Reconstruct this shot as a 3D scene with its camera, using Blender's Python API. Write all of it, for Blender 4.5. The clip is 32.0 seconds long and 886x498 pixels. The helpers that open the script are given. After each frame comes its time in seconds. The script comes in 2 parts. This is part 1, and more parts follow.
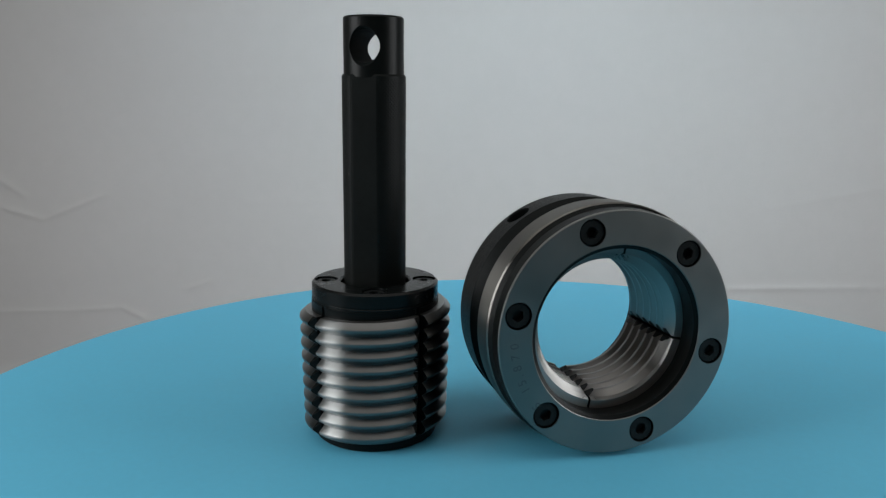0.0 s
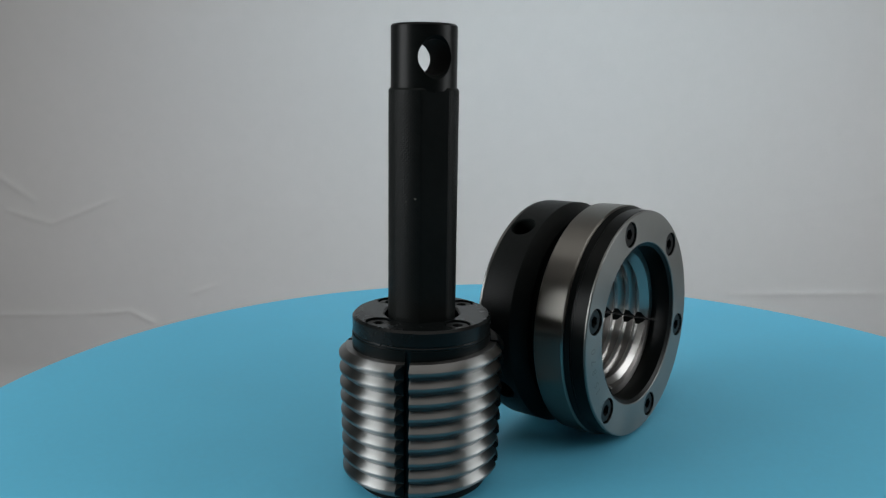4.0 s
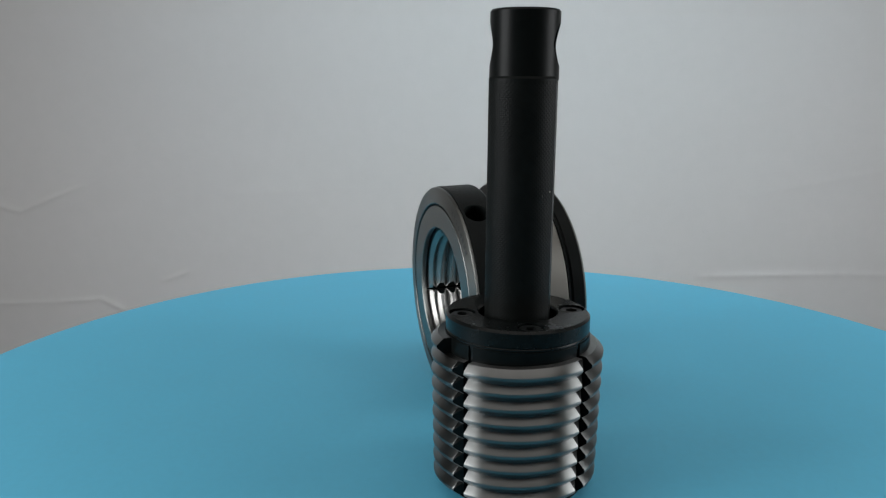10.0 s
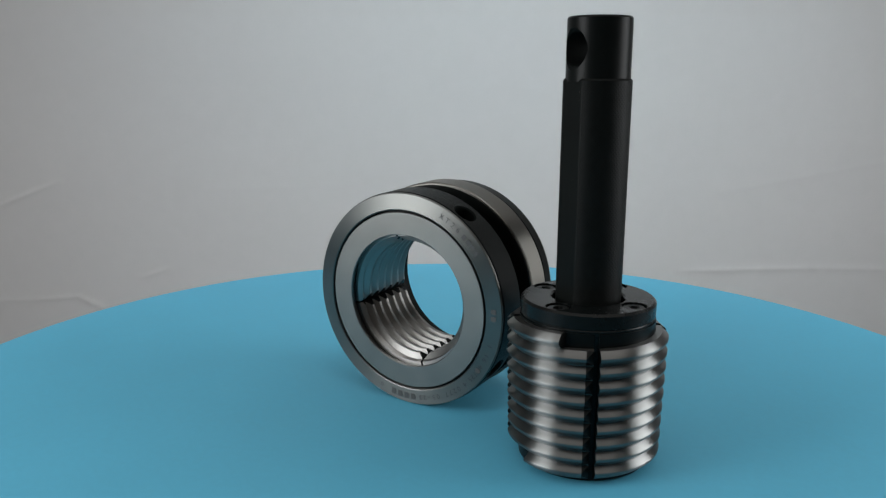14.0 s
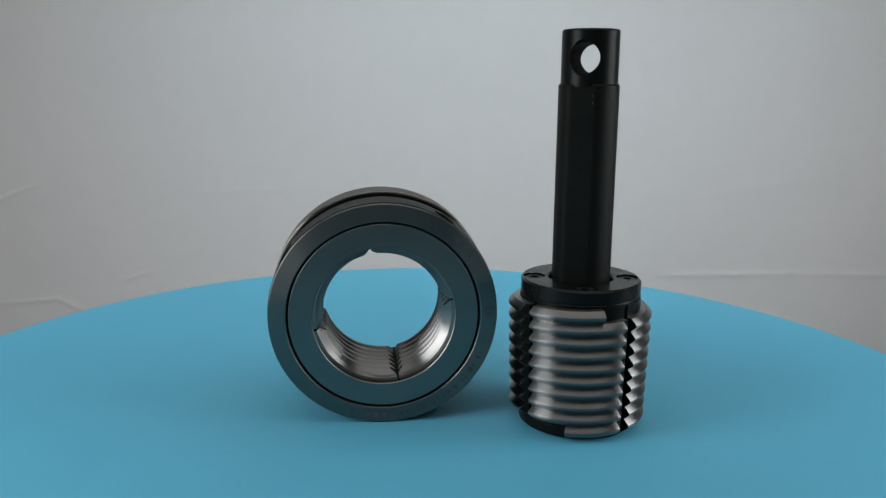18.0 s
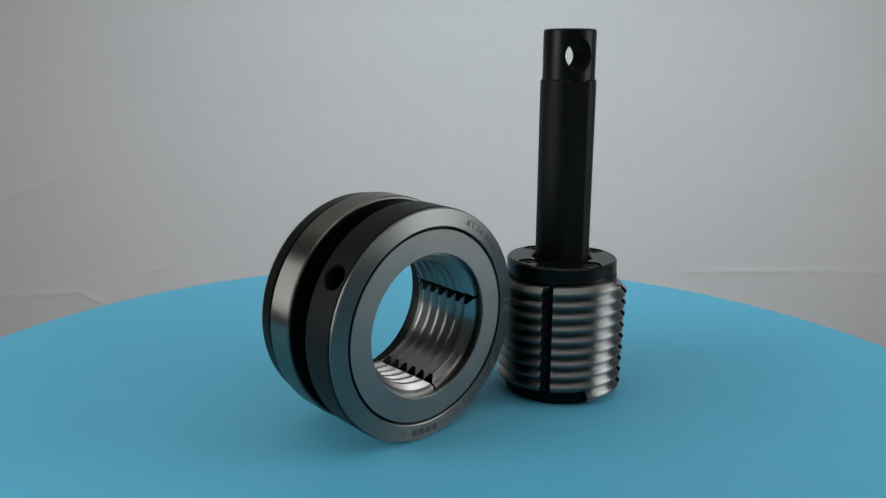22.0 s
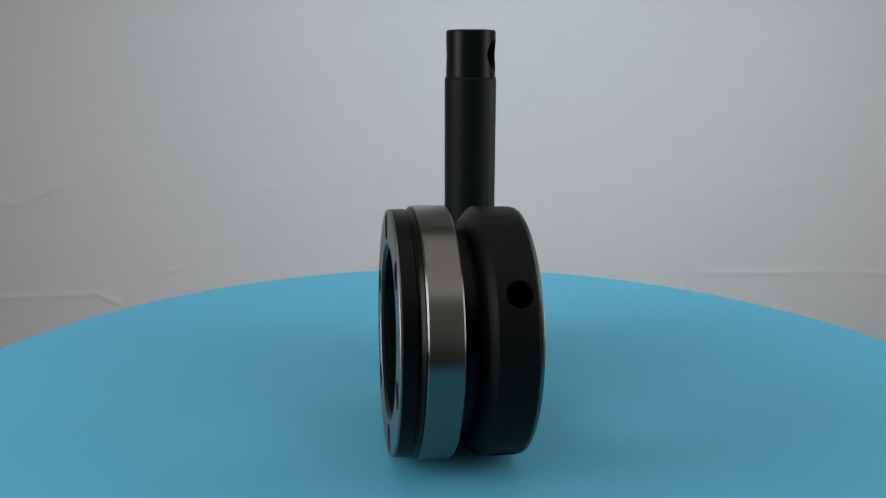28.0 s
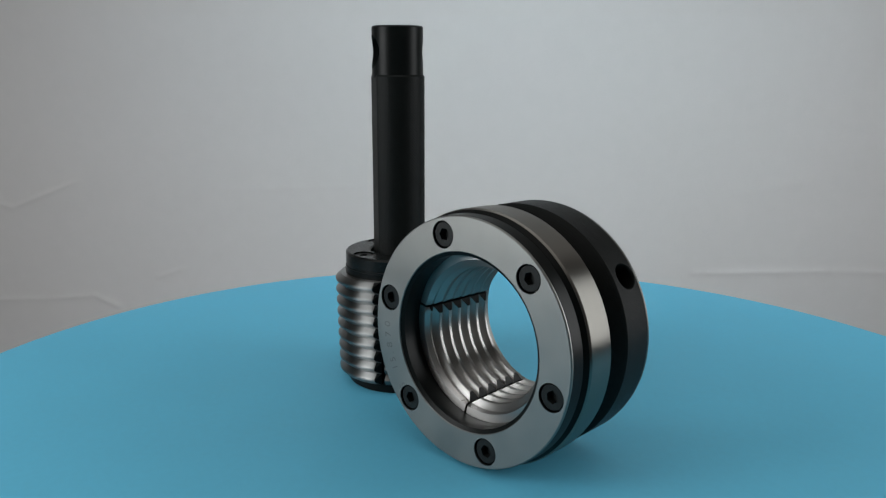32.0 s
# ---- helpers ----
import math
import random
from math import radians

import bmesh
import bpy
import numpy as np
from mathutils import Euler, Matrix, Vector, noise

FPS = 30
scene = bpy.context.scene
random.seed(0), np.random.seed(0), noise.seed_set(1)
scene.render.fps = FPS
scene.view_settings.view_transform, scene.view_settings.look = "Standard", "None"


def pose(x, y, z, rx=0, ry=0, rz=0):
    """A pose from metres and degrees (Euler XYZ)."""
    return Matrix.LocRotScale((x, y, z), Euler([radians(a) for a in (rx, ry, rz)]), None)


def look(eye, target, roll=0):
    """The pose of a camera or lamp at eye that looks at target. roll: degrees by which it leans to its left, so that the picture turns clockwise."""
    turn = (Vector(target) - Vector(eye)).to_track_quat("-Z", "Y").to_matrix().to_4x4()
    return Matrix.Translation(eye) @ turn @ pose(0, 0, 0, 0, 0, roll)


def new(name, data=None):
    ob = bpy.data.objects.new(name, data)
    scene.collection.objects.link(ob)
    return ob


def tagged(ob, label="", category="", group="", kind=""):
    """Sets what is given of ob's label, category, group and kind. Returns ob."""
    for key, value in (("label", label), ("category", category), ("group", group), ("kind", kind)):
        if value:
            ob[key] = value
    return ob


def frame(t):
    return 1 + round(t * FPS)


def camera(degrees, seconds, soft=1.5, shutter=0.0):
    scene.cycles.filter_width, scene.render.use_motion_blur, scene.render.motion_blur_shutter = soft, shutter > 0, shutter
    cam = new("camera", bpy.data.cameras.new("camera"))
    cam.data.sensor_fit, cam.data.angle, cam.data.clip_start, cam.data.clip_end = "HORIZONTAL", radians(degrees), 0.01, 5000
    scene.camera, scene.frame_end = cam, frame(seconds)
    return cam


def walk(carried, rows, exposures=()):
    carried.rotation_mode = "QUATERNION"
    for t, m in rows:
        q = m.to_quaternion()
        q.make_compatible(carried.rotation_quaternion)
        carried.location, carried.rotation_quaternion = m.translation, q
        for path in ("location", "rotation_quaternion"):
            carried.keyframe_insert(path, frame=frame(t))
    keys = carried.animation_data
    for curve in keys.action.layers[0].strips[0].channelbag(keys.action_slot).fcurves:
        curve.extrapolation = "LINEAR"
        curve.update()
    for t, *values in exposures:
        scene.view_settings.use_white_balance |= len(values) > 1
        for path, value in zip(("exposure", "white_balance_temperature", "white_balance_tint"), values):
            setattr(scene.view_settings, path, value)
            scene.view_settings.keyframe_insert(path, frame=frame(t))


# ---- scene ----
cam = camera(58.83, 32.0, soft=1.3)
walk(cam, [
    (0, look((-0.0036, -0.3701, 0.1597), (-0.0324, -0.0084, 0.0874), 0.21)),
    (0.5, look((-0.0026, -0.3680, 0.1615), (-0.0318, -0.0064, 0.0891), 0.18)),
    (1, look((-0.0024, -0.3693, 0.1611), (-0.0308, -0.0073, 0.0896), 0.21)),
    (1.5, look((-0.0021, -0.3686, 0.1588), (-0.0322, -0.0068, 0.0870), 0.23)),
    (2, look((-0.0032, -0.3657, 0.1587), (-0.0331, -0.0042, 0.0860), 0.28)),
    (2.5, look((-0.0048, -0.3680, 0.1635), (-0.0359, -0.0068, 0.0897), 0.36)),
    (3, look((-0.0061, -0.3725, 0.1659), (-0.0374, -0.0111, 0.0927), 0.25)),
    (3.5, look((-0.0046, -0.3733, 0.1651), (-0.0362, -0.0117, 0.0932), 0.24)),
    (5.5, look((-0.0032, -0.3699, 0.1670), (-0.0338, -0.0086, 0.0933), 0.18)),
    (6, look((-0.0016, -0.3701, 0.1671), (-0.0354, -0.0097, 0.0906), 0.07)),
    (6.5, look((-0.0022, -0.3686, 0.1662), (-0.0330, -0.0082, 0.0880), 0.10)),
    (7, look((-0.0016, -0.3668, 0.1683), (-0.0310, -0.0065, 0.0893), 0.02)),
    (7.5, look((0.0012, -0.3686, 0.1684), (-0.0291, -0.0084, 0.0897), 0.02)),
    (8, look((0.0021, -0.3707, 0.1690), (-0.0275, -0.0106, 0.0891), 0.09)),
    (8.5, look((0.0044, -0.3711, 0.1687), (-0.0244, -0.0110, 0.0887), 0.03)),
    (9, look((0.0065, -0.3696, 0.1689), (-0.0208, -0.0092, 0.0895), 0.06)),
    (9.5, look((0.0072, -0.3706, 0.1690), (-0.0195, -0.0104, 0.0889), 0.06)),
    (10, look((0.0076, -0.3728, 0.1677), (-0.0149, -0.0122, 0.0880), 0.03)),
    (10.5, look((0.0059, -0.3744, 0.1668), (-0.0158, -0.0138, 0.0867), 0.09)),
    (11, look((0.0050, -0.3735, 0.1677), (-0.0140, -0.0127, 0.0877), 0.09)),
    (11.5, look((0.0049, -0.3701, 0.1674), (-0.0126, -0.0092, 0.0874), 0.13)),
    (12, look((0.0036, -0.3677, 0.1639), (-0.0106, -0.0068, 0.0836), 0.10)),
    (12.5, look((0.0036, -0.3687, 0.1661), (-0.0101, -0.0084, 0.0831), 0.18)),
    (13, look((0.0020, -0.3692, 0.1687), (-0.0108, -0.0090, 0.0853), 0.25)),
    (13.5, look((0.0007, -0.3720, 0.1706), (-0.0119, -0.0118, 0.0872), 0.24)),
    (14, look((-0.0008, -0.3728, 0.1713), (-0.0116, -0.0124, 0.0884), 0.22)),
    (14.5, look((-0.0002, -0.3724, 0.1729), (-0.0112, -0.0119, 0.0903), 0.25)),
    (16.5, look((0.0002, -0.3716, 0.1737), (-0.0071, -0.0110, 0.0908), 0.46)),
    (17, look((-0.0002, -0.3746, 0.1742), (-0.0063, -0.0141, 0.0914), 0.54)),
    (17.5, look((0.0006, -0.3756, 0.1725), (-0.0031, -0.0147, 0.0912), 0.63)),
    (18, look((0.0005, -0.3758, 0.1717), (-0.0029, -0.0148, 0.0907), 0.73)),
    (18.5, look((-0.0000, -0.3780, 0.1713), (-0.0051, -0.0169, 0.0909), 0.78)),
    (19, look((-0.0008, -0.3786, 0.1711), (-0.0039, -0.0174, 0.0911), 0.74)),
    (19.5, look((0.0013, -0.3774, 0.1707), (-0.0072, -0.0163, 0.0908), 0.68)),
    (20, look((0.0016, -0.3773, 0.1732), (-0.0086, -0.0164, 0.0924), 0.77)),
    (20.5, look((0.0014, -0.3766, 0.1729), (-0.0106, -0.0158, 0.0917), 0.74)),
    (21, look((0.0002, -0.3756, 0.1723), (-0.0102, -0.0151, 0.0897), 0.71)),
    (21.5, look((-0.0011, -0.3742, 0.1729), (-0.0119, -0.0140, 0.0893), 0.75)),
    (22, look((-0.0020, -0.3731, 0.1734), (-0.0127, -0.0130, 0.0893), 0.77)),
    (22.5, look((-0.0025, -0.3731, 0.1734), (-0.0130, -0.0129, 0.0893), 0.69)),
    (23, look((-0.0026, -0.3723, 0.1738), (-0.0140, -0.0123, 0.0892), 0.61)),
    (23.5, look((-0.0015, -0.3727, 0.1730), (-0.0132, -0.0126, 0.0888), 0.55)),
    (24, look((-0.0018, -0.3744, 0.1720), (-0.0145, -0.0145, 0.0868), 0.51)),
    (24.5, look((-0.0012, -0.3743, 0.1733), (-0.0172, -0.0150, 0.0867), 0.48)),
    (25, look((-0.0022, -0.3752, 0.1746), (-0.0196, -0.0159, 0.0876), 0.55)),
    (25.5, look((-0.0019, -0.3760, 0.1746), (-0.0215, -0.0167, 0.0883), 0.65)),
    (27.5, look((-0.0015, -0.3755, 0.1732), (-0.0209, -0.0157, 0.0889), 0.59)),
    (28, look((-0.0016, -0.3752, 0.1719), (-0.0190, -0.0150, 0.0890), 0.47)),
    (28.5, look((-0.0014, -0.3743, 0.1713), (-0.0179, -0.0140, 0.0888), 0.47)),
    (29, look((-0.0020, -0.3732, 0.1704), (-0.0176, -0.0130, 0.0874), 0.44)),
    (29.5, look((-0.0015, -0.3744, 0.1680), (-0.0178, -0.0140, 0.0858), 0.38)),
    (30, look((-0.0026, -0.3725, 0.1701), (-0.0180, -0.0121, 0.0879), 0.45)),
    (30.5, look((-0.0017, -0.3721, 0.1704), (-0.0170, -0.0115, 0.0888), 0.33)),
    (31, look((-0.0006, -0.3756, 0.1691), (-0.0160, -0.0149, 0.0881), 0.30)),
    (31.5, look((-0.0007, -0.3755, 0.1681), (-0.0156, -0.0147, 0.0874), 0.29)),
    (32, look((-0.0022, -0.3751, 0.1692), (-0.0190, -0.0146, 0.0877), 0.32)),
])

# ---- light ----
world = bpy.data.worlds.new("world")
scene.world = world
world.use_nodes = True
world.node_tree.nodes["Background"].inputs["Color"].default_value = (0.55, 0.58, 0.62, 1)
world.node_tree.nodes["Background"].inputs["Strength"].default_value = 0.06
scene.view_settings.exposure = 0.0


def area_lamp(name, eye, target, width, height, watts, tint, spread=180):
    data = bpy.data.lights.new(name, "AREA")
    data.shape, data.size, data.size_y, data.energy, data.color = "RECTANGLE", width, height, watts, tint
    data.spread = radians(spread)
    ob = new(name, data)
    ob.matrix_world = look(eye, target)
    return ob


# added unseen fill, its narrow spread brightens the cloth and misses the gauges
area_lamp("backdrop_light", (0.05, -0.1, 0.9), (0.05, 0.6, 0.12), 0.75, 0.4, 1.17, (0.765, 0.925, 1.0), 56)
# added unseen panel in place of light bounced off the ceiling, lifts the table
area_lamp("ceiling_light", (0.0, -0.45, 1.6), (0.0, -0.45, 0.0), 2.4, 2.0, 10.6, (1.0, 0.97, 0.94))
area_lamp("side_light_west", (-0.72, -0.32, 0.27), (0.0, 0.0, 0.06), 0.4, 0.55, 4.9, (0.96, 0.985, 1.0))
area_lamp("side_light_east", (0.75, -0.05, 0.25), (0.0, 0.0, 0.06), 0.4, 0.55, 3.3, (0.96, 0.985, 1.0))


# ---- materials ----
def material(name, colour, rough, metal=0.0, noise_scale=0.0, vary=0.0, bump=0.0, stretch=(1, 1, 1), rough_vary=0.0, spec=0.5):
    m = bpy.data.materials.new(name)
    m.use_nodes = True
    nt = m.node_tree
    b = nt.nodes["Principled BSDF"]
    b.inputs["Base Color"].default_value = (*colour, 1)
    b.inputs["Roughness"].default_value = rough
    b.inputs["Metallic"].default_value = metal
    b.inputs["Specular IOR Level"].default_value = spec
    if noise_scale:
        co = nt.nodes.new("ShaderNodeTexCoord")
        mp = nt.nodes.new("ShaderNodeMapping")
        mp.inputs["Scale"].default_value = stretch
        nt.links.new(co.outputs["Object"], mp.inputs["Vector"])
        fine = nt.nodes.new("ShaderNodeTexNoise")
        fine.inputs["Scale"].default_value, fine.inputs["Detail"].default_value = noise_scale, 2 if metal else 6
        nt.links.new(mp.outputs["Vector"], fine.inputs["Vector"])
        wide = nt.nodes.new("ShaderNodeTexNoise")
        wide.inputs["Scale"].default_value, wide.inputs["Detail"].default_value = noise_scale / 14, 3
        nt.links.new(co.outputs["Object"], wide.inputs["Vector"])
        mean = nt.nodes.new("ShaderNodeMath")
        mean.operation = "ADD"
        nt.links.new(fine.outputs["Fac"], mean.inputs[0])
        nt.links.new(wide.outputs["Fac"], mean.inputs[1])
        if vary:
            mr = nt.nodes.new("ShaderNodeMapRange")
            mr.inputs["From Min"].default_value, mr.inputs["From Max"].default_value = 0.6, 1.4
            mr.inputs["To Min"].default_value, mr.inputs["To Max"].default_value = 1 - vary, 1 + vary
            nt.links.new(mean.outputs[0], mr.inputs["Value"])
            mul = nt.nodes.new("ShaderNodeVectorMath")
            mul.operation = "SCALE"
            mul.inputs[0].default_value = colour
            nt.links.new(mr.outputs[0], mul.inputs["Scale"])
            nt.links.new(mul.outputs[0], b.inputs["Base Color"])
        if rough_vary:
            rr = nt.nodes.new("ShaderNodeMapRange")
            rr.inputs["From Min"].default_value, rr.inputs["From Max"].default_value = 0.6, 1.4
            rr.inputs["To Min"].default_value, rr.inputs["To Max"].default_value = rough - rough_vary, rough + rough_vary
            nt.links.new(mean.outputs[0], rr.inputs["Value"])
            nt.links.new(rr.outputs[0], b.inputs["Roughness"])
        if bump:
            bp = nt.nodes.new("ShaderNodeBump")
            bp.inputs["Strength"].default_value, bp.inputs["Distance"].default_value = 0.6, bump
            nt.links.new(fine.outputs["Fac"], bp.inputs["Height"])
            nt.links.new(bp.outputs["Normal"], b.inputs["Normal"])
    return m


def turned(m, axis, centre, amount):
    """Gives a metal the streaked gloss of fine tool marks that run round an axis of its object."""
    nt = m.node_tree
    co = nt.nodes.new("ShaderNodeTexCoord")
    off = nt.nodes.new("ShaderNodeVectorMath")
    off.operation = "SUBTRACT"
    off.inputs[1].default_value = centre
    nt.links.new(co.outputs["Object"], off.inputs[0])
    cross = nt.nodes.new("ShaderNodeVectorMath")
    cross.operation = "CROSS_PRODUCT"
    cross.inputs[0].default_value = axis
    nt.links.new(off.outputs[0], cross.inputs[1])
    tr = nt.nodes.new("ShaderNodeVectorTransform")
    tr.vector_type, tr.convert_from, tr.convert_to = "VECTOR", "OBJECT", "WORLD"
    nt.links.new(cross.outputs[0], tr.inputs[0])
    unit = nt.nodes.new("ShaderNodeVectorMath")
    unit.operation = "NORMALIZE"
    nt.links.new(tr.outputs[0], unit.inputs[0])
    b = nt.nodes["Principled BSDF"]
    b.inputs["Anisotropic"].default_value = amount
    b.inputs["Anisotropic Rotation"].default_value = 0.25
    nt.links.new(unit.outputs[0], b.inputs["Tangent"])
    return m


BLACK = material("black_oxide_steel", (0.0045, 0.0056, 0.0054), 0.33, 0, 300, 0.2, 0, rough_vary=0.04, spec=0.10)
BLACK_GLOSS = material("polished_black_steel", (0.0045, 0.0058, 0.0058), 0.27, 0, 300, 0.1, 0, rough_vary=0.015, spec=0.2)
BLACK_MATT = material("matt_black_steel", (0.0066, 0.0082, 0.0079), 0.38, 0, 300, 0.2, 0, rough_vary=0.04, spec=0.10)
BLACK_BORE = material("dull_black_bore", (0.0066, 0.0082, 0.0079), 0.7, 0, 300, 0.2, 0, rough_vary=0.05, spec=0.04)
BLACK_SCREW = material("black_screw_steel", (0.010, 0.0115, 0.0115), 0.36, 0, 300, 0.25, 0, rough_vary=0.05, spec=0.16)
BLACK_KNURL = material("black_knurled_steel", (0.0058, 0.0070, 0.0066), 0.42, 0, 400, 0.25, 0, rough_vary=0.06, spec=0.085)


def knurled(m, centre, radius, pitch, depth):
    """Adds the fine relief of crossed knurling round the y axis of its object."""
    nt = m.node_tree

    def node(op, a, b=None):
        n = nt.nodes.new("ShaderNodeMath")
        n.operation = op
        for i, v in enumerate((a, b)):
            if isinstance(v, (int, float)):
                n.inputs[i].default_value = v
            elif v is not None:
                nt.links.new(v, n.inputs[i])
        return n.outputs[0]

    co = nt.nodes.new("ShaderNodeTexCoord")
    sep = nt.nodes.new("ShaderNodeSeparateXYZ")
    nt.links.new(co.outputs["Object"], sep.inputs[0])
    arc = node("MULTIPLY", node("ARCTAN2", sep.outputs[0], node("SUBTRACT", sep.outputs[2], centre)), radius)
    k = 2 * math.pi / pitch
    one = node("SINE", node("MULTIPLY", node("ADD", arc, sep.outputs[1]), k))
    two = node("SINE", node("MULTIPLY", node("SUBTRACT", arc, sep.outputs[1]), k))
    bp = nt.nodes.new("ShaderNodeBump")
    bp.inputs["Strength"].default_value, bp.inputs["Distance"].default_value = 0.5, depth
    nt.links.new(node("MULTIPLY", one, two), bp.inputs["Height"])
    nt.links.new(bp.outputs["Normal"], nt.nodes["Principled BSDF"].inputs["Normal"])
    return m


BLACK_COLLAR = knurled(material("black_knurled_collar", (0.0066, 0.0078, 0.0076), 0.42, 0, 300, 0.2, 0, rough_vary=0.04, spec=0.08), 0.0565, 0.056, 0.0014, 0.00005)
STEEL = material("ground_steel", (0.196, 0.200, 0.192), 0.42, 1, 60, 0.12, 0, rough_vary=0.07)
STEEL_THREAD = turned(material("turned_thread_steel", (0.195, 0.198, 0.194), 0.33, 1, 110, 0.13, 0, rough_vary=0.04), (0, 0, 1), (0, 0, 0), 0.85)
STEEL_BORE = turned(material("turned_bore_steel", (0.34, 0.333, 0.322), 0.34, 1, 60, 0.06, 0, rough_vary=0.03), (0, 1, 0), (0, 0, 0.0565), 0.85)
STEEL_BAND = turned(material("turned_band_steel", (0.180, 0.174, 0.159), 0.33, 1, 40, 0.08, 0, rough_vary=0.04), (0, 1, 0), (0, 0, 0.0565), 0.9)
STEEL_RIM = turned(material("turned_rim_steel", (0.165, 0.168, 0.160), 0.40, 1, 60, 0.08, 0, rough_vary=0.05), (0, 1, 0), (0, 0, 0.0565), 0.8)
BLUE = material("blue_sheet", (0.102, 0.428, 0.612), 0.6, 0, 260, 0.04, 0, rough_vary=0.04, spec=0.25)
CLOTH = material("white_cloth", (0.45, 0.44, 0.435), 0.9, 0, 900, 0.02, 0.0001)
DARK_WALL = material("brown_room_wall", (0.26, 0.245, 0.225), 0.9, 0, 20, 0.1)
NICK = material("worn_metal", (0.16, 0.155, 0.13), 0.55, 0.6, 300, 0.3)
MARK = material("etched_marking", (0.070, 0.072, 0.071), 0.6, 0.3, 300, 0.3)
ETCH = material("faint_etching", (0.135, 0.137, 0.132), 0.5, 0.9, 300, 0.3)


# ---- mesh tools ----
def finish(me, sharp=28):
    me.validate()
    bm = bmesh.new()
    bm.from_mesh(me)
    bmesh.ops.recalc_face_normals(bm, faces=bm.faces)
    bm.to_mesh(me)
    bm.free()
    me.polygons.foreach_set("use_smooth", [True] * len(me.polygons))
    me.set_sharp_from_angle(angle=radians(sharp))
    me.update()
    return me


def mesh(name, verts, faces, mat, sharp=28):
    me = bpy.data.meshes.new(name)
    me.from_pydata(verts, [], faces)
    me.materials.append(mat)
    return finish(me, sharp)


def lathe(name, profile, mat, segs=160, turn=None, closed=True, sharp=28):
    """Turns (radius, height) points round z, or round the axis that the matrix turn gives."""
    n, verts, faces = len(profile), [], []
    for i in range(segs):
        a = 2 * math.pi * i / segs
        verts += [(r * math.cos(a), r * math.sin(a), z) for r, z in profile]
    for i in range(segs):
        j = (i + 1) % segs
        for k in range(n if closed else n - 1):
            m = (k + 1) % n
            faces.append((i * n + k, j * n + k, j * n + m, i * n + m))
    if turn is not None:
        verts = [tuple(turn @ Vector(v)) for v in verts]
    return mesh(name, verts, faces, mat, sharp)


def solid(name, profile, mat, segs=128, turn=None, sharp=28):
    """The same for a profile that is closed by a flat face at its foot and its top."""
    n, verts, faces = len(profile), [], []
    for r, z in profile:
        verts += [(r * math.cos(2 * math.pi * i / segs), r * math.sin(2 * math.pi * i / segs), z) for i in range(segs)]
    for k in range(n - 1):
        faces += [(k * segs + i, k * segs + (i + 1) % segs, (k + 1) * segs + (i + 1) % segs, (k + 1) * segs + i) for i in range(segs)]
    faces += [tuple(reversed(range(segs))), tuple(range((n - 1) * segs, n * segs))]
    if turn is not None:
        verts = [tuple(turn @ Vector(v)) for v in verts]
    return mesh(name, verts, faces, mat, sharp)


def part(name, me, parent, label="", at=None):
    ob = new(name, me)
    ob.parent = parent
    if at is not None:
        ob.matrix_basis = at
    return tagged(ob, label) if label else ob


def drum(radius, z0, z1, m=None, segs=48, radius1=None):
    """A closed cylinder or cone between two heights, for cutting."""
    r1 = radius if radius1 is None else radius1
    verts = [(r * math.cos(2 * math.pi * i / segs), r * math.sin(2 * math.pi * i / segs), z) for r, z in ((radius, z0), (r1, z1)) for i in range(segs)]
    faces = [(i, (i + 1) % segs, segs + (i + 1) % segs, segs + i) for i in range(segs)]
    faces += [tuple(reversed(range(segs))), tuple(range(segs, 2 * segs))]
    if m is not None:
        verts = [tuple(m @ Vector(v)) for v in verts]
    me = bpy.data.meshes.new("cutter")
    me.from_pydata(verts, [], faces)
    bm = bmesh.new()
    bm.from_mesh(me)
    bmesh.ops.recalc_face_normals(bm, faces=bm.faces)
    bm.to_mesh(me)
    bm.free()
    return me


def cut(me, cutters, sharp=28):
    """me without the volumes of the cutters."""
    ob = new("blank", me)
    obs = [ob]
    for c in cutters:
        co = new("cutter", c)
        obs.append(co)
        mod = ob.modifiers.new("cut", "BOOLEAN")
        mod.operation, mod.object, mod.solver = "DIFFERENCE", co, "EXACT"
        if len(c.materials):
            mod.material_mode = "TRANSFER"
    bpy.context.view_layer.update()
    out = bpy.data.meshes.new_from_object(ob.evaluated_get(bpy.context.evaluated_depsgraph_get()))
    for o in obs:
        bpy.data.objects.remove(o)
    out.polygons.foreach_set("use_smooth", [True] * len(out.polygons))
    out.set_sharp_from_angle(angle=radians(sharp))
    return out


PITCH = 0.00635


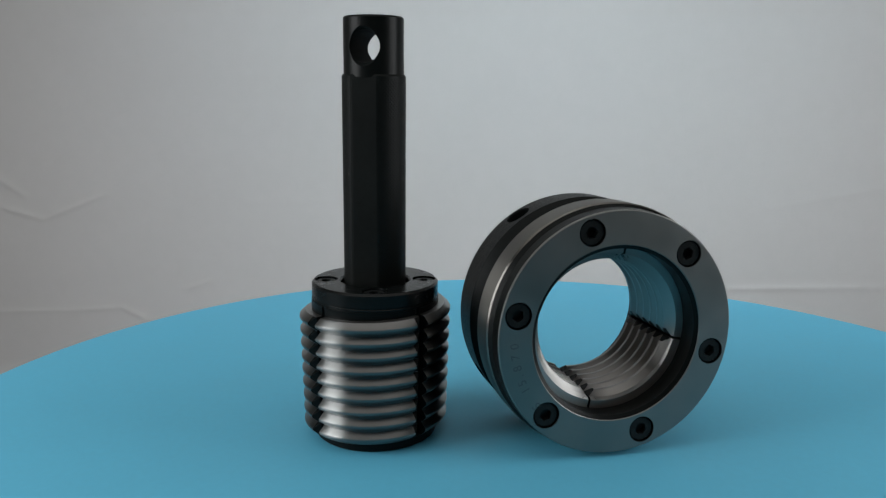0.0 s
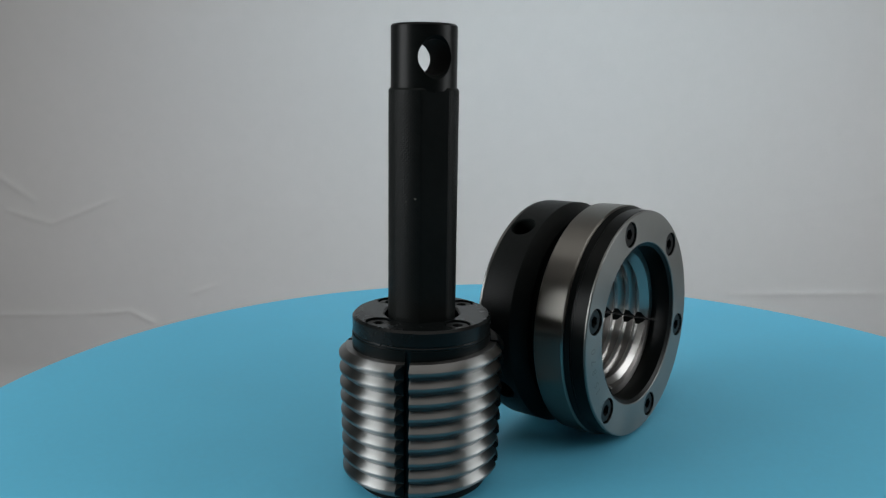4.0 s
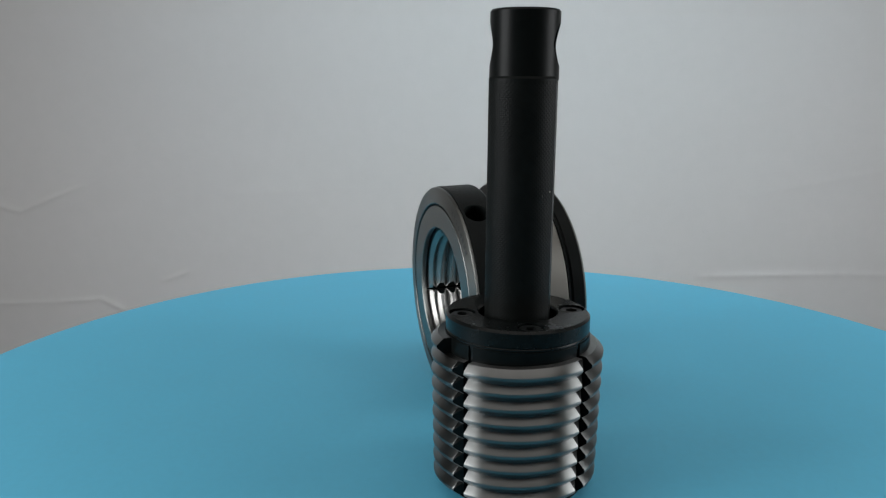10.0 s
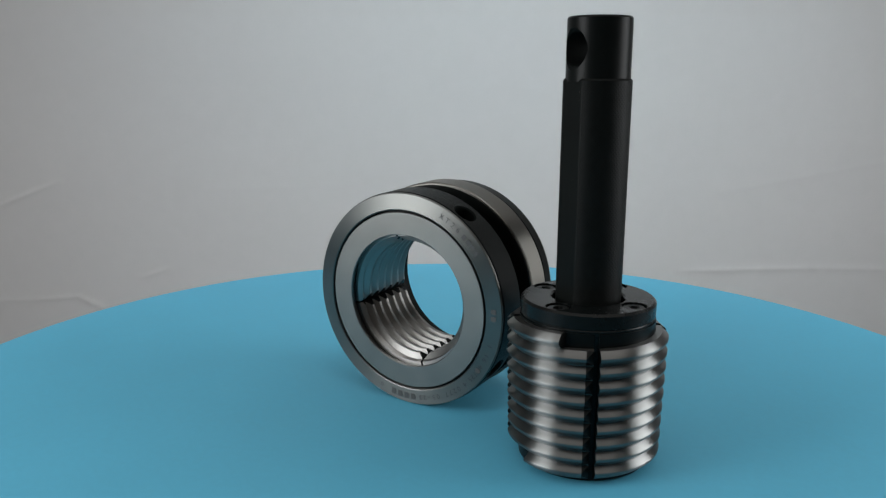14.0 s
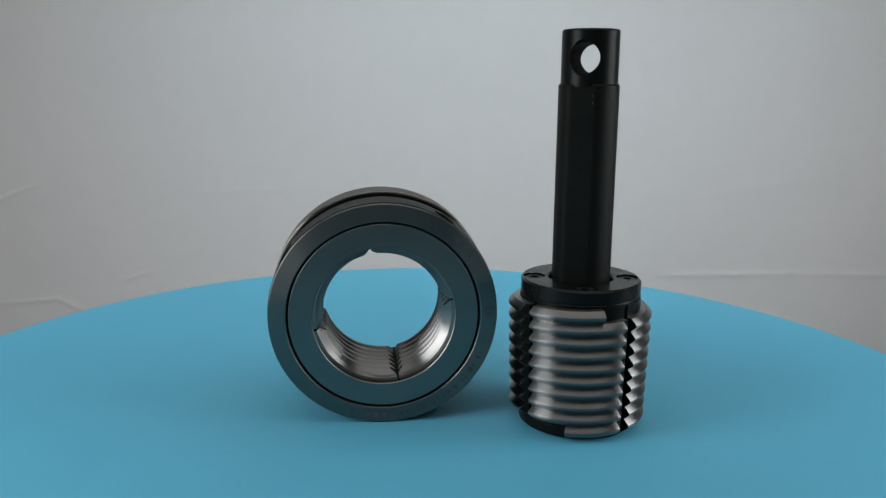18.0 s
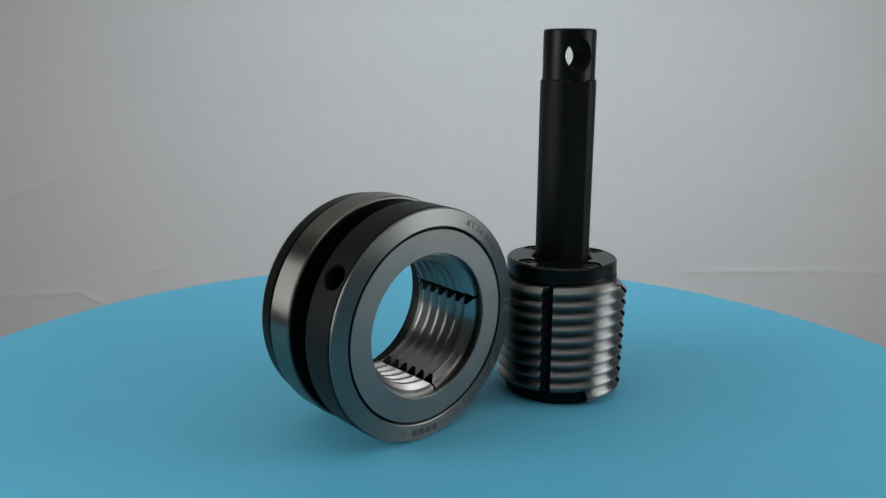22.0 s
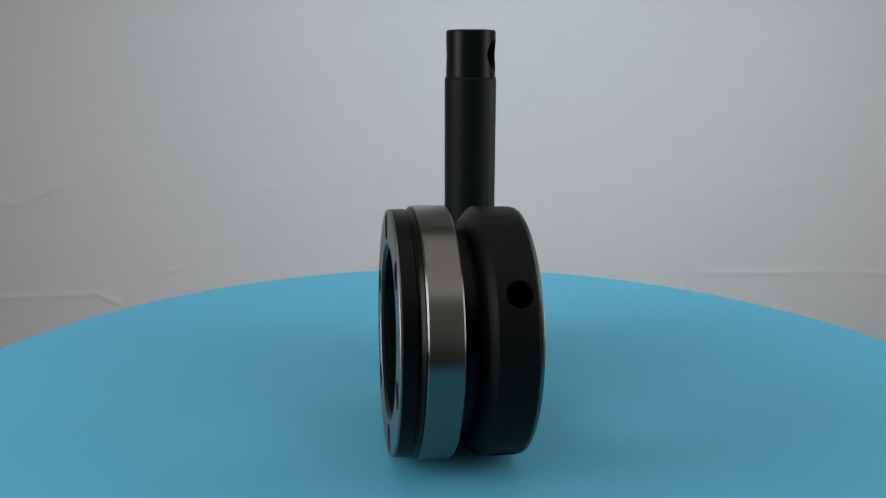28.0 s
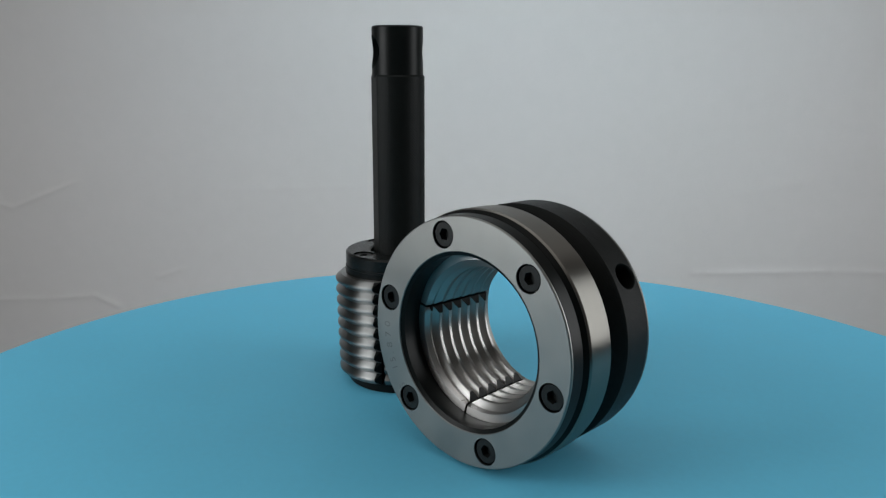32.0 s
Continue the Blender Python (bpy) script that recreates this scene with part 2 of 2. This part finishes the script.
def thread_sector(name, mat, a0, a1, lo, hi, crest, slope, depth, back, buried, zc, start, stop, inside=False, steps=44):
    """A sector of a screw thread round z. The ridge's middle is at height zc + PITCH * s / 360 over the running angle s, which goes
    from start to stop; crest is the radius at lo, growing by slope a metre; back: the radius of the plain rear side. Inner
    teeth are cut off at a slant towards both ends of the sector, outer ones start square and are slanted at the end; the cuts are black."""
    sign = -1 if inside else 1
    half_crest, half_foot = (0.0007 if inside else 0.00045), 0.0031
    soft, drop = 0.00035, 0.00022
    lead = 0.0036
    chamfer = 5.0 if inside else 5.4

    def tooth(d):
        """How far the tooth lies under its crest at the height d from its middle."""
        if d <= half_crest:
            return 0.0
        if d <= half_crest + soft:
            return drop * (d - half_crest) / soft
        return min(depth, drop + (depth - drop) * (d - half_crest - soft) / (half_foot - half_crest - soft))

    def sunk(a):
        return depth * max(0.0, 1 - (min(a - a0, a1 - a) if inside else a1 - a) / chamfer)

    def radius(z, a):
        top = crest + slope * (z - lo)
        s = a + 360 * round((z - zc - PITCH * a / 360) / PITCH)
        if not start <= s <= stop:
            return buried if s < start else buried + 0.0014
        low = max(tooth(abs(z - (zc + PITCH * s / 360))), sunk(a))
        if inside:
            low = max(low, lead - (z - lo), lead - (hi - z))
        return top - sign * low

    k0 = math.floor((lo - zc) / PITCH) - 3
    k1 = math.ceil((hi - zc) / PITCH) + 3
    inner = [a0 + chamfer + (a1 - a0 - 2 * chamfer) * i / (steps - 4) for i in range(steps - 3)]
    angles = [a0, a0 + chamfer / 2] + inner + [a1 - chamfer / 2, a1]
    cols = []
    for a in angles:
        zs, c = [lo], sunk(a)
        edge = half_crest + soft * min(1.0, c / drop) if c < drop else half_crest + soft + (c - drop) / (depth - drop) * (half_foot - half_crest - soft)
        edge = min(edge, half_foot)
        for k in range(k0, k1):
            mid = zc + PITCH * (a / 360 + k)
            rim = max(edge, half_crest + soft)
            zs += [min(hi, max(lo, mid + o)) for o in (-half_foot, -rim, -edge, edge, rim, half_foot)]
        zs.append(hi)
        if inside:
            zs = sorted(zs + [lo + lead, hi - lead, lo + lead / 2, hi - lead / 2])
        c, s = math.cos(radians(a)), math.sin(radians(a))
        col = [(radius(z, a) * c, radius(z, a) * s, z) for z in zs]
        cols.append(col + [(back * c, back * s, hi), (back * c, back * s, lo)])
    n, steps = len(cols[0]), len(cols) - 1
    verts = [v for col in cols for v in col]
    faces = []
    for i in range(steps):
        for k in range(n):
            m = (k + 1) % n
            faces.append((i * n + k, (i + 1) * n + k, (i + 1) * n + m, i * n + m))
    faces += [tuple(range(n)), tuple(reversed(range(steps * n, steps * n + n)))]
    me = bpy.data.meshes.new(name)
    me.from_pydata(verts, [], faces)
    me.materials.append(mat)
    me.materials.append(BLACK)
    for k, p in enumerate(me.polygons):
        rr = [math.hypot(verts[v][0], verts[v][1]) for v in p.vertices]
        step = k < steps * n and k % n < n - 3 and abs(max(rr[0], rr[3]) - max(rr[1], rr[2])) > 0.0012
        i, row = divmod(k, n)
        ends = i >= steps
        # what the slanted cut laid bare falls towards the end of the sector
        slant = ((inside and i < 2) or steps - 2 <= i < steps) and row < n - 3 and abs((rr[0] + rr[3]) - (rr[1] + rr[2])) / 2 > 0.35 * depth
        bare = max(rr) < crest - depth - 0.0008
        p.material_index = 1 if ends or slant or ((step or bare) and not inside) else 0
    bm = bmesh.new()
    bm.from_mesh(me)
    bmesh.ops.remove_doubles(bm, verts=bm.verts, dist=1e-7)
    bmesh.ops.dissolve_degenerate(bm, edges=bm.edges, dist=1e-7)
    bm.to_mesh(me)
    bm.free()
    return finish(me, 20)


def hex_screw(name, radius, height, m, parent, label):
    """A socket head screw: the head with a bevelled rim and a hexagonal socket."""
    n, verts, faces = 36, [], []
    rings = [(radius, -height), (radius, -0.0005), (radius - 0.0005, 0.0)]
    for r, z in rings:
        verts += [(r * math.cos(2 * math.pi * i / n), r * math.sin(2 * math.pi * i / n), z) for i in range(n)]
    hr = radius * 0.50

    def hexed(i):
        a = 2 * math.pi * i / n
        return hr * math.cos(math.pi / 6) / math.cos((a % (math.pi / 3)) - math.pi / 6)

    for z in (0.0, -0.0030):
        verts += [(hexed(i) * math.cos(2 * math.pi * i / n), hexed(i) * math.sin(2 * math.pi * i / n), z) for i in range(n)]
    for k in range(4):
        faces += [(k * n + i, k * n + (i + 1) % n, (k + 1) * n + (i + 1) % n, (k + 1) * n + i) for i in range(n)]
    faces.append(tuple(range(4 * n, 5 * n)))
    faces.append(tuple(reversed(range(n))))
    return part(name, mesh(name, verts, faces, BLACK_SCREW), parent, label, m)


# ---- the setting ----
def setting():
    # white cloth: it lies under the turntable and rises behind it
    creases = [((-0.665, 0.012), (-0.604, -0.005), 0.004, 0.007), ((-0.604, -0.005), (-0.515, 0.030), 0.004, 0.007), ((-0.70, 0.075), (-0.625, 0.025), 0.004, 0.008),
               ((-0.75, -0.135), (-0.56, -0.126), 0.003, 0.010), ((-0.56, -0.126), (-0.507, -0.121), 0.004, 0.007), ((-0.507, -0.121), (-0.474, -0.137), 0.005, 0.006), ((-0.42, -0.095), (-0.385, -0.082), 0.004, 0.006),
               ((0.27, -0.078), (0.44, -0.072), 0.0035, 0.008), ((0.44, -0.072), (0.68, -0.074), 0.003, 0.010), ((0.30, 0.02), (0.52, 0.065), 0.0012, 0.014),
               ((-0.34, 0.02), (-0.12, 0.03), 0.0012, 0.02), ((0.50, 0.16), (0.62, 0.03), 0.002, 0.02)]

    def crease(x, z):
        h = 0.0
        for (ax, az), (bx, bz), amp, wide in creases:
            ux, uz = bx - ax, bz - az
            t = max(0.0, min(1.0, ((x - ax) * ux + (z - az) * uz) / (ux * ux + uz * uz)))
            d = math.hypot(x - ax - t * ux, z - az - t * uz)
            wide *= 0.5
            if d < 6 * wide:
                h += 0.6 * amp * math.sin(math.pi * min(1, max(0.08, t * 0.92 + 0.04))) ** 0.5 * math.exp(-d / wide)
        return h

    nx, verts, faces = 720, [], []
    path = [(-0.3 + 0.86 * i / 20, -0.24) for i in range(0, 21)]
    path += [(0.56 + 0.04 * math.sin(a), -0.20 - 0.04 * math.cos(a)) for a in [math.pi / 2 * i / 16 for i in range(1, 17)]]
    path += [(0.6, -0.20 + 0.50 * i / 220) for i in range(1, 221)] + [(0.6, 0.3 + 0.95 * i / 20) for i in range(1, 21)]
    for y, z in path:
        for i in range(nx + 1):
            x = -1.2 + 2.4 * i / nx
            w = 0.004 * noise.noise(Vector((x * 3, y * 3, z * 3))) + 0.0012 * noise.noise(Vector((x * 9, y * 9 + 4, z * 11))) + crease(x, z)
            verts.append((x, y - (w if y > 0.57 else 0), z))
    for k in range(len(path) - 1):
        for i in range(nx):
            faces.append((k * (nx + 1) + i, k * (nx + 1) + i + 1, (k + 1) * (nx + 1) + i + 1, (k + 1) * (nx + 1) + i))
    me = mesh("backdrop", verts, faces, CLOTH, 80)
    tagged(new("backdrop", me), "white cloth backdrop with soft creases hanging behind the turntable", "backdrop", kind="structure")
    # the room round it
    for name, x0, x1, y0, y1, z0, z1 in (("floor", -2.0, 2.0, -2.0, 1.2, -0.82, -0.8), ("ceiling", -2.0, 2.0, -2.0, 1.2, 1.8, 1.82), ("wall_south", -2.0, 2.0, -2.05, -2.0, -0.8, 1.8),
                                         ("wall_north", -2.0, 2.0, 1.2, 1.25, -0.8, 1.8), ("wall_west", -2.05, -2.0, -2.0, 1.2, -0.8, 1.8), ("wall_east", 2.0, 2.05, -2.0, 1.2, -0.8, 1.8)):
        v = [(x, y, z) for z in (z0, z1) for y in (y0, y1) for x in (x0, x1)]
        f = [(0, 2, 3, 1), (4, 5, 7, 6), (0, 1, 5, 4), (2, 6, 7, 3), (0, 4, 6, 2), (1, 3, 7, 5)]
        tagged(new(name, mesh(name, v, f, DARK_WALL)), "plain dull brown room surface", name.split("_")[0], kind="structure")


setting()


def turntable():
    base = new("turntable")
    ex, ey, r = 0.0094, -0.0051, 0.3040
    shift = Matrix.Translation((ex, ey, 0))
    part("disc", solid("disc", [(r - 0.001, -0.008), (r, -0.007), (r, -0.001), (r - 0.001, 0.0)], BLUE, 256, shift), base)
    part("pedestal", solid("pedestal", [(0.115, -0.2398), (0.115, -0.232), (0.11, -0.226), (0.11, -0.008)], BLACK_MATT, 96), base)
    return tagged(base, "round turntable covered with plain light blue sheet", "turntable")


TABLE = turntable()


# ---- the plug gauge ----
def plug_gauge():
    base = new("plug_gauge")
    hole = 79.5
    core = lathe("core", [(0.012, 0.0), (0.0282, 0.0), (0.0288, 0.0006), (0.0290, 0.0052), (0.0286, 0.0057), (0.0286, 0.060), (0.012, 0.060)], BLACK, 128)
    part("core", core, base, "black steel core under the thread segments")
    flange = lathe("flange", [(0.0158, 0.058), (0.0288, 0.058), (0.0288, 0.0640), (0.0291, 0.0643), (0.0291, 0.0664), (0.0288, 0.0668), (0.0288, 0.0671), (0.0294, 0.0675), (0.0294, 0.0728), (0.0284, 0.0738), (0.0166, 0.0738), (0.0158, 0.0730)], BLACK_GLOSS, 160)
    spots = [pose(0.0228 * math.cos(radians(8 + 90 * i)), 0.0228 * math.sin(radians(8 + 90 * i)), 0, 0, 0, 17 * i) for i in range(4)]
    flange = cut(flange, [drum(0.0054, 0.066, 0.08, m) for m in spots])
    fl = part("flange", flange, base, "black stepped clamping flange")
    for m in spots:
        hex_screw("screw", 0.0049, 0.004, Matrix.Translation((0, 0, 0.0731)) @ m, fl, "black socket head screw")
    for i in range(4):
        a0 = 50.5 + 90 * i
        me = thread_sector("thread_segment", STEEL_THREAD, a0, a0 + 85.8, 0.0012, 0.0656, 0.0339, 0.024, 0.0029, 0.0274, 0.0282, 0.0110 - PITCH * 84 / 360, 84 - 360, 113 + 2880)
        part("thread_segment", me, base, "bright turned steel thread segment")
    handle = part("handle", knurled_grip("handle", 0.0143, 0.066, 0.1672, hole), base, "black knurled handle with two plain flats")
    head = solid("handle_head", [(0.0134, 0.1659), (0.0134, 0.1911), (0.0129, 0.1918), (0.0122, 0.1920)], BLACK, 128)
    bore = solid("bore", [(0.0098, -0.0150), (0.0070, -0.0119), (0.0070, 0.0119), (0.0098, 0.0150)], BLACK_BORE, 64, pose(0, 0, 0.1789, 0, 0, hole) @ pose(0, 0, 0, 0, 90, 0))
    part("handle_head", cut(head, [bore]), handle, "smooth black handle end with cross hole")
    # small bright nicks where the black finish of the grip is worn off: angle, height, width, length, out from the axis, turn
    flat = 0.0143 * 0.9
    for angle, z, w, h, out, face, tilt in ((88.5, 0.1261, 0.0009, 0.0005, None, hole, 35), (88.0, 0.1255, 0.0006, 0.0003, None, hole, -25), (99.5, 0.1619, 0.0004, 0.0011, None, hole, 8),
                                            (99.5, 0.1585, 0.0004, 0.0009, None, hole, -4), (-134.0, 0.1240, 0.0014, 0.0016, 0.01425, -134.0, 20), (-149.6, 0.1225, 0.0006, 0.0006, 0.01425, -149.6, 0)):
        rad = out or flat / math.cos(radians(angle - hole))
        n = 10
        rim = [(w / 2 * math.cos(2 * math.pi * i / n) * (1 + 0.25 * math.sin(5 * i)), h / 2 * math.sin(2 * math.pi * i / n), -0.0001) for i in range(n)]
        me = mesh("nick", rim + [(0, 0, 0.00008)], [(i, (i + 1) % n, n) for i in range(n)] + [tuple(reversed(range(n)))], NICK)
        m = Matrix.Translation((rad * math.cos(radians(angle)), rad * math.sin(radians(angle)), z)) @ pose(0, 0, 0, 0, 0, face) @ pose(0, 0, 0, 90, 0, 90) @ pose(0, 0, 0, 0, 0, tilt)
        part("nick", me, handle, "small worn nick in the black finish", m)
    return tagged(base, "black handled thread plug gauge with bright steel thread segments", "thread gauge")


def knurled_grip(name, radius, lo, hi, hole):
    n, rows, flat = 108, int((hi - lo) / 0.00083), radius * 0.9
    verts, faces = [], []
    for j in range(rows + 1):
        z = lo + (hi - lo) * j / rows
        for i in range(n):
            a = 360 * i / n
            d = min(abs((a - hole + 180) % 360 - 180), abs((a - hole) % 360 - 180))
            r = radius
            plain = flat / math.cos(radians(min(d, 60)))
            if plain < radius:
                r = plain
            elif 2 < j < rows - 2:
                r = radius - (0.00008 if (i + j) % 2 else 0.0)
            if j == rows:
                r -= 0.0005
            verts.append((r * math.cos(radians(a)), r * math.sin(radians(a)), z))
    for j in range(rows):
        for i in range(n):
            k = (i + 1) % n
            a, b, c, d = j * n + i, j * n + k, (j + 1) * n + k, (j + 1) * n + i
            faces += [(a, b, c), (a, c, d)] if (i + j) % 2 else [(a, b, d), (b, c, d)]
    faces += [tuple(range(n)), tuple(range(rows * n, rows * n + n))]
    return mesh(name, verts, faces, BLACK_KNURL, 4)


PLUG = plug_gauge()


# ---- the ring gauge ----
AXIS = pose(0, 0, 0.0565, -90, 0, 0)      # turns z into the ring's axis, front to back
BACK_Y = 0.027


def ring_gauge():
    base = new("ring_gauge")
    m = Matrix.Translation((0, -BACK_Y, 0)) @ AXIS

    def around(angle, r, y):
        """A place on the ring: angle from its right, seen from the front; its z points out of the front face."""
        return Matrix.Translation((r * math.cos(radians(angle)), y - BACK_Y, 0.0565 + r * math.sin(radians(angle)))) @ pose(0, 0, 0, 90, 0, 0)

    screws = [(106.5 - 60 * i) for i in range(6)]
    body = lathe("body", [(0.0376, 0.0016), (0.0394, 0.0004), (0.0540, 0.0004), (0.0547, 0.0012), (0.0549, 0.0070), (0.0543, 0.0075), (0.0543, 0.0082), (0.0560, 0.0100), (0.0552, 0.0104), (0.0552, 0.0252),
                          (0.0552, 0.0258), (0.0464, 0.0262), (0.0456, 0.0272), (0.0456, 0.0330), (0.0466, 0.0338), (0.0440, 0.0460), (0.0380, 0.0460), (0.0380, 0.0110), (0.0376, 0.0098)], BLACK, 192, m)

    def pockets():
        return [drum(0.0060, -0.004, 0.02, around(a, 0.0470, 0.0) @ pose(0, 0, -0.005, 0, 0, 0)) for a in screws]

    part("body", cut(body, pockets()), base, "black steel ring body with a deep groove")
    face = lathe("front_face", [(0.0396, 0.0), (0.0541, 0.0), (0.0546, 0.0004), (0.0546, 0.0010), (0.0393, 0.0010), (0.0393, 0.0003)], STEEL, 192, m)
    ff = part("front_face", cut(face, pockets()), base, "ground steel front face with etched characters")
    for a in screws:
        hex_screw("screw", 0.0056, 0.004, around(a, 0.0470, 0.0008) @ pose(0, 0, 0, 0, 0, a * 1.7), ff, "black socket head screw")
    part("band", lathe("band", [(0.0540, 0.0104), (0.0558, 0.0104), (0.0565, 0.0112), (0.0565, 0.0246), (0.0559, 0.0253), (0.0540, 0.0253)], STEEL_BAND, 192, m), base, "bright turned steel band")
    collar = lathe("collar", [(0.0440, 0.0328), (0.0496, 0.0328), (0.0504, 0.0334), (0.0552, 0.0374), (0.0560, 0.0386), (0.0560, 0.0546), (0.0557, 0.0551), (0.0470, 0.0551), (0.0470, 0.0548), (0.0440, 0.0550)], BLACK_COLLAR, 192, m)
    holes = [Matrix.Translation((0, 0.0478 - BACK_Y, 0.0565)) @ pose(0, 0, 0, 0, 90 - a, 0) for a in (32.5, 122.5, 212.5, 302.5)]
    part("collar", cut(collar, [solid("hole", [(0.0056, 0.0455), (0.0056, 0.0552), (0.0067, 0.0566)], BLACK_BORE, 48, h) for h in holes]), base, "black knurled collar with radial holes")
    part("back_rim", lathe("back_rim", [(0.0472, 0.0552), (0.0553, 0.0552), (0.0557, 0.0556), (0.0557, 0.0564), (0.0553, 0.0569), (0.0476, 0.0577), (0.0472, 0.0574)], STEEL_RIM, 192, m), base, "ground steel back rim with stamped characters")
    part("back_plate", lathe("back_plate", [(0.0352, 0.0545), (0.0460, 0.0545), (0.0460, 0.0572), (0.0458, 0.0574), (0.0349, 0.0574), (0.0345, 0.0570)], STEEL, 192, m), base, "ground steel inner plate on the back")
    for i in range(4):
        # seen along the axis from the front the angle runs the other way
        a0 = -(78 + 90 * i) + 0.9
        me = thread_sector("thread_segment", STEEL_BORE, a0, a0 + 88.2, 0.0112, 0.0535, 0.0306, -0.02, 0.0029, 0.0379, 0.0340, 0.0150, -99999, 99999, True)
        me.transform(m)
        part("thread_segment", me, base, "bright steel inner thread segment")
    return tagged(base, "black and bright steel thread ring gauge standing on its rim", "thread gauge")


def engraving(text, size):
    """The flat mesh of a word, a hair thick, in the xy plane."""
    data = bpy.data.curves.new("engraving", "FONT")
    data.body, data.size, data.align_x, data.align_y, data.extrude = text, size, "CENTER", "CENTER", 0.00001
    ob = new("engraving", data)
    bpy.context.view_layer.update()
    me = bpy.data.meshes.new_from_object(ob.evaluated_get(bpy.context.evaluated_depsgraph_get()))
    bpy.data.objects.remove(ob)
    return me


def bars(count, width, height, gap):
    """A row of plain bars for characters that cannot be read."""
    bm = bmesh.new()
    for i in range(count):
        x = (i - (count - 1) / 2) * (width + gap)
        vs = [bm.verts.new((x + sx * width / 2, sy * height / 2, sz * 0.00001)) for sz in (-1, 1) for sx, sy in ((-1, -1), (1, -1), (1, 1), (-1, 1))]
        for f in ((3, 2, 1, 0), (4, 5, 6, 7), (0, 1, 5, 4), (1, 2, 6, 5), (2, 3, 7, 6), (3, 0, 4, 7)):
            bm.faces.new([vs[k] for k in f])
    me = bpy.data.meshes.new("bars")
    bm.to_mesh(me)
    bm.free()
    return me


def marks(ring):
    parts = {o.name: o for o in ring.children}

    def spot(angle, r, y, back):
        c, s = math.cos(radians(angle)), math.sin(radians(angle))
        side = -1 if back else 1
        x_axis, y_axis = Vector((side * s, 0, -c)), Vector((side * c, 0, s))
        z_axis = x_axis.cross(y_axis)
        m = Matrix((x_axis, y_axis, z_axis)).transposed().to_4x4()
        m.translation = Vector((side * r * c, y - BACK_Y, 0.0565 + r * s))
        return m

    def string(pieces, r, y, back, parent, label, mat):
        """Joins characters, each (text or bar count, angle, size), into one marking along the arc."""
        bm = bmesh.new()
        for text, angle, size in pieces:
            me = engraving(text, size) if type(text) is str else bars(text, size * 0.8, size, size * 0.25)
            me.transform(spot(angle, r, y, back))
            bm.from_mesh(me)
        me = bpy.data.meshes.new("marking")
        bm.to_mesh(me)
        bm.free()
        me.materials.append(mat)
        part("marking", me, parent, label)

    front = [(c, a, 0.0054) for c, a in (("S", 218.5), ("1", 207.5), ("5", 203.0), (".", 199.0), ("8", 194.5), ("7", 188.5), ("0", 182.5))]
    string(front, 0.0472, -0.00002, False, parts["front_face"], "faint etched characters", ETCH)
    rim = parts["back_rim"]
    string([(c, 64 - 4.0 * i, 0.0040) for i, c in enumerate("XT26")], 0.0514, 0.0576, True, rim, "dark stamped characters", MARK)
    string([(1, 47 - 3.6 * i, 0.0026) for i in range(4)], 0.0514, 0.0576, True, rim, "worn stamped characters", MARK)
    string([(1, 3.5 - 4.0 * i, 0.0028) for i in range(2)], 0.0514, 0.0576, True, rim, "worn stamped characters", MARK)
    string([("1", -16.5, 0.0036), ("1", -22.5, 0.0036), ("6", -25.5, 0.0036)], 0.0514, 0.0576, True, rim, "stamped characters", MARK)
    string([("4", -30.5, 0.0036), (1, -33.6, 0.0028)] + [(c, -36.4 - 2.5 * i, 0.0036) for i, c in enumerate("/25.4")], 0.0514, 0.0576, True, rim, "stamped characters", MARK)
    string([(c, -51.5 - 3.2 * i, 0.0036) for i, c in enumerate("0277")], 0.0514, 0.0576, True, rim, "stamped characters", MARK)
    string([(c, -67.5 - 3.2 * i, 0.0036) for i, c in enumerate("05-23")], 0.0514, 0.0576, True, rim, "stamped characters", MARK)
    string([(1, -85.5 - 4.6 * i, 0.0032) for i in range(4)], 0.0514, 0.0576, True, rim, "dense dark stamped characters", MARK)
    string([("o", -108, 0.0040)], 0.0514, 0.0576, True, rim, "small stamped ring mark", MARK)


RING = ring_gauge()
marks(RING)


# ---- movement ----
def motions():
    angles = [(0, -0.00), (1, 9.42), (2, 18.87), (3, 28.36), (4, 37.83), (5, 47.35), (6, 56.79), (7, 66.01), (8, 75.06), (9, 84.08), (10, 93.21), (11, 102.55), (12, 111.96), (13, 121.40), (14, 130.82), (15, 140.36), (16, 150.00), (17, 159.54), (18, 168.93), (19, 178.31), (20, 187.75), (21, 197.26), (22, 206.75), (23, 216.15), (24, 225.49), (25, 234.85), (26, 244.34), (27, 253.88), (28, 263.38), (29, 272.85), (30, 282.30), (31, 291.68), (32, 301.11)]

    def carried(t, a, x, y, z, rx, ry, turn):
        c, s = math.cos(radians(a)), math.sin(radians(a))
        return t, pose(c * x - s * y, s * x + c * y, z, rx, ry, a + turn)

    walk(TABLE, [(t, pose(0, 0, 0, 0, 0, a)) for t, a in angles])
    walk(PLUG, [carried(t, a, -0.0643, -0.0148, 0.0002, 0.37, 0.47, 0) for t, a in angles])
    walk(RING, [carried(t, a, 0.0382, -0.0127, -0.0002, -1.16, 0, 18.43) for t, a in angles])


motions()
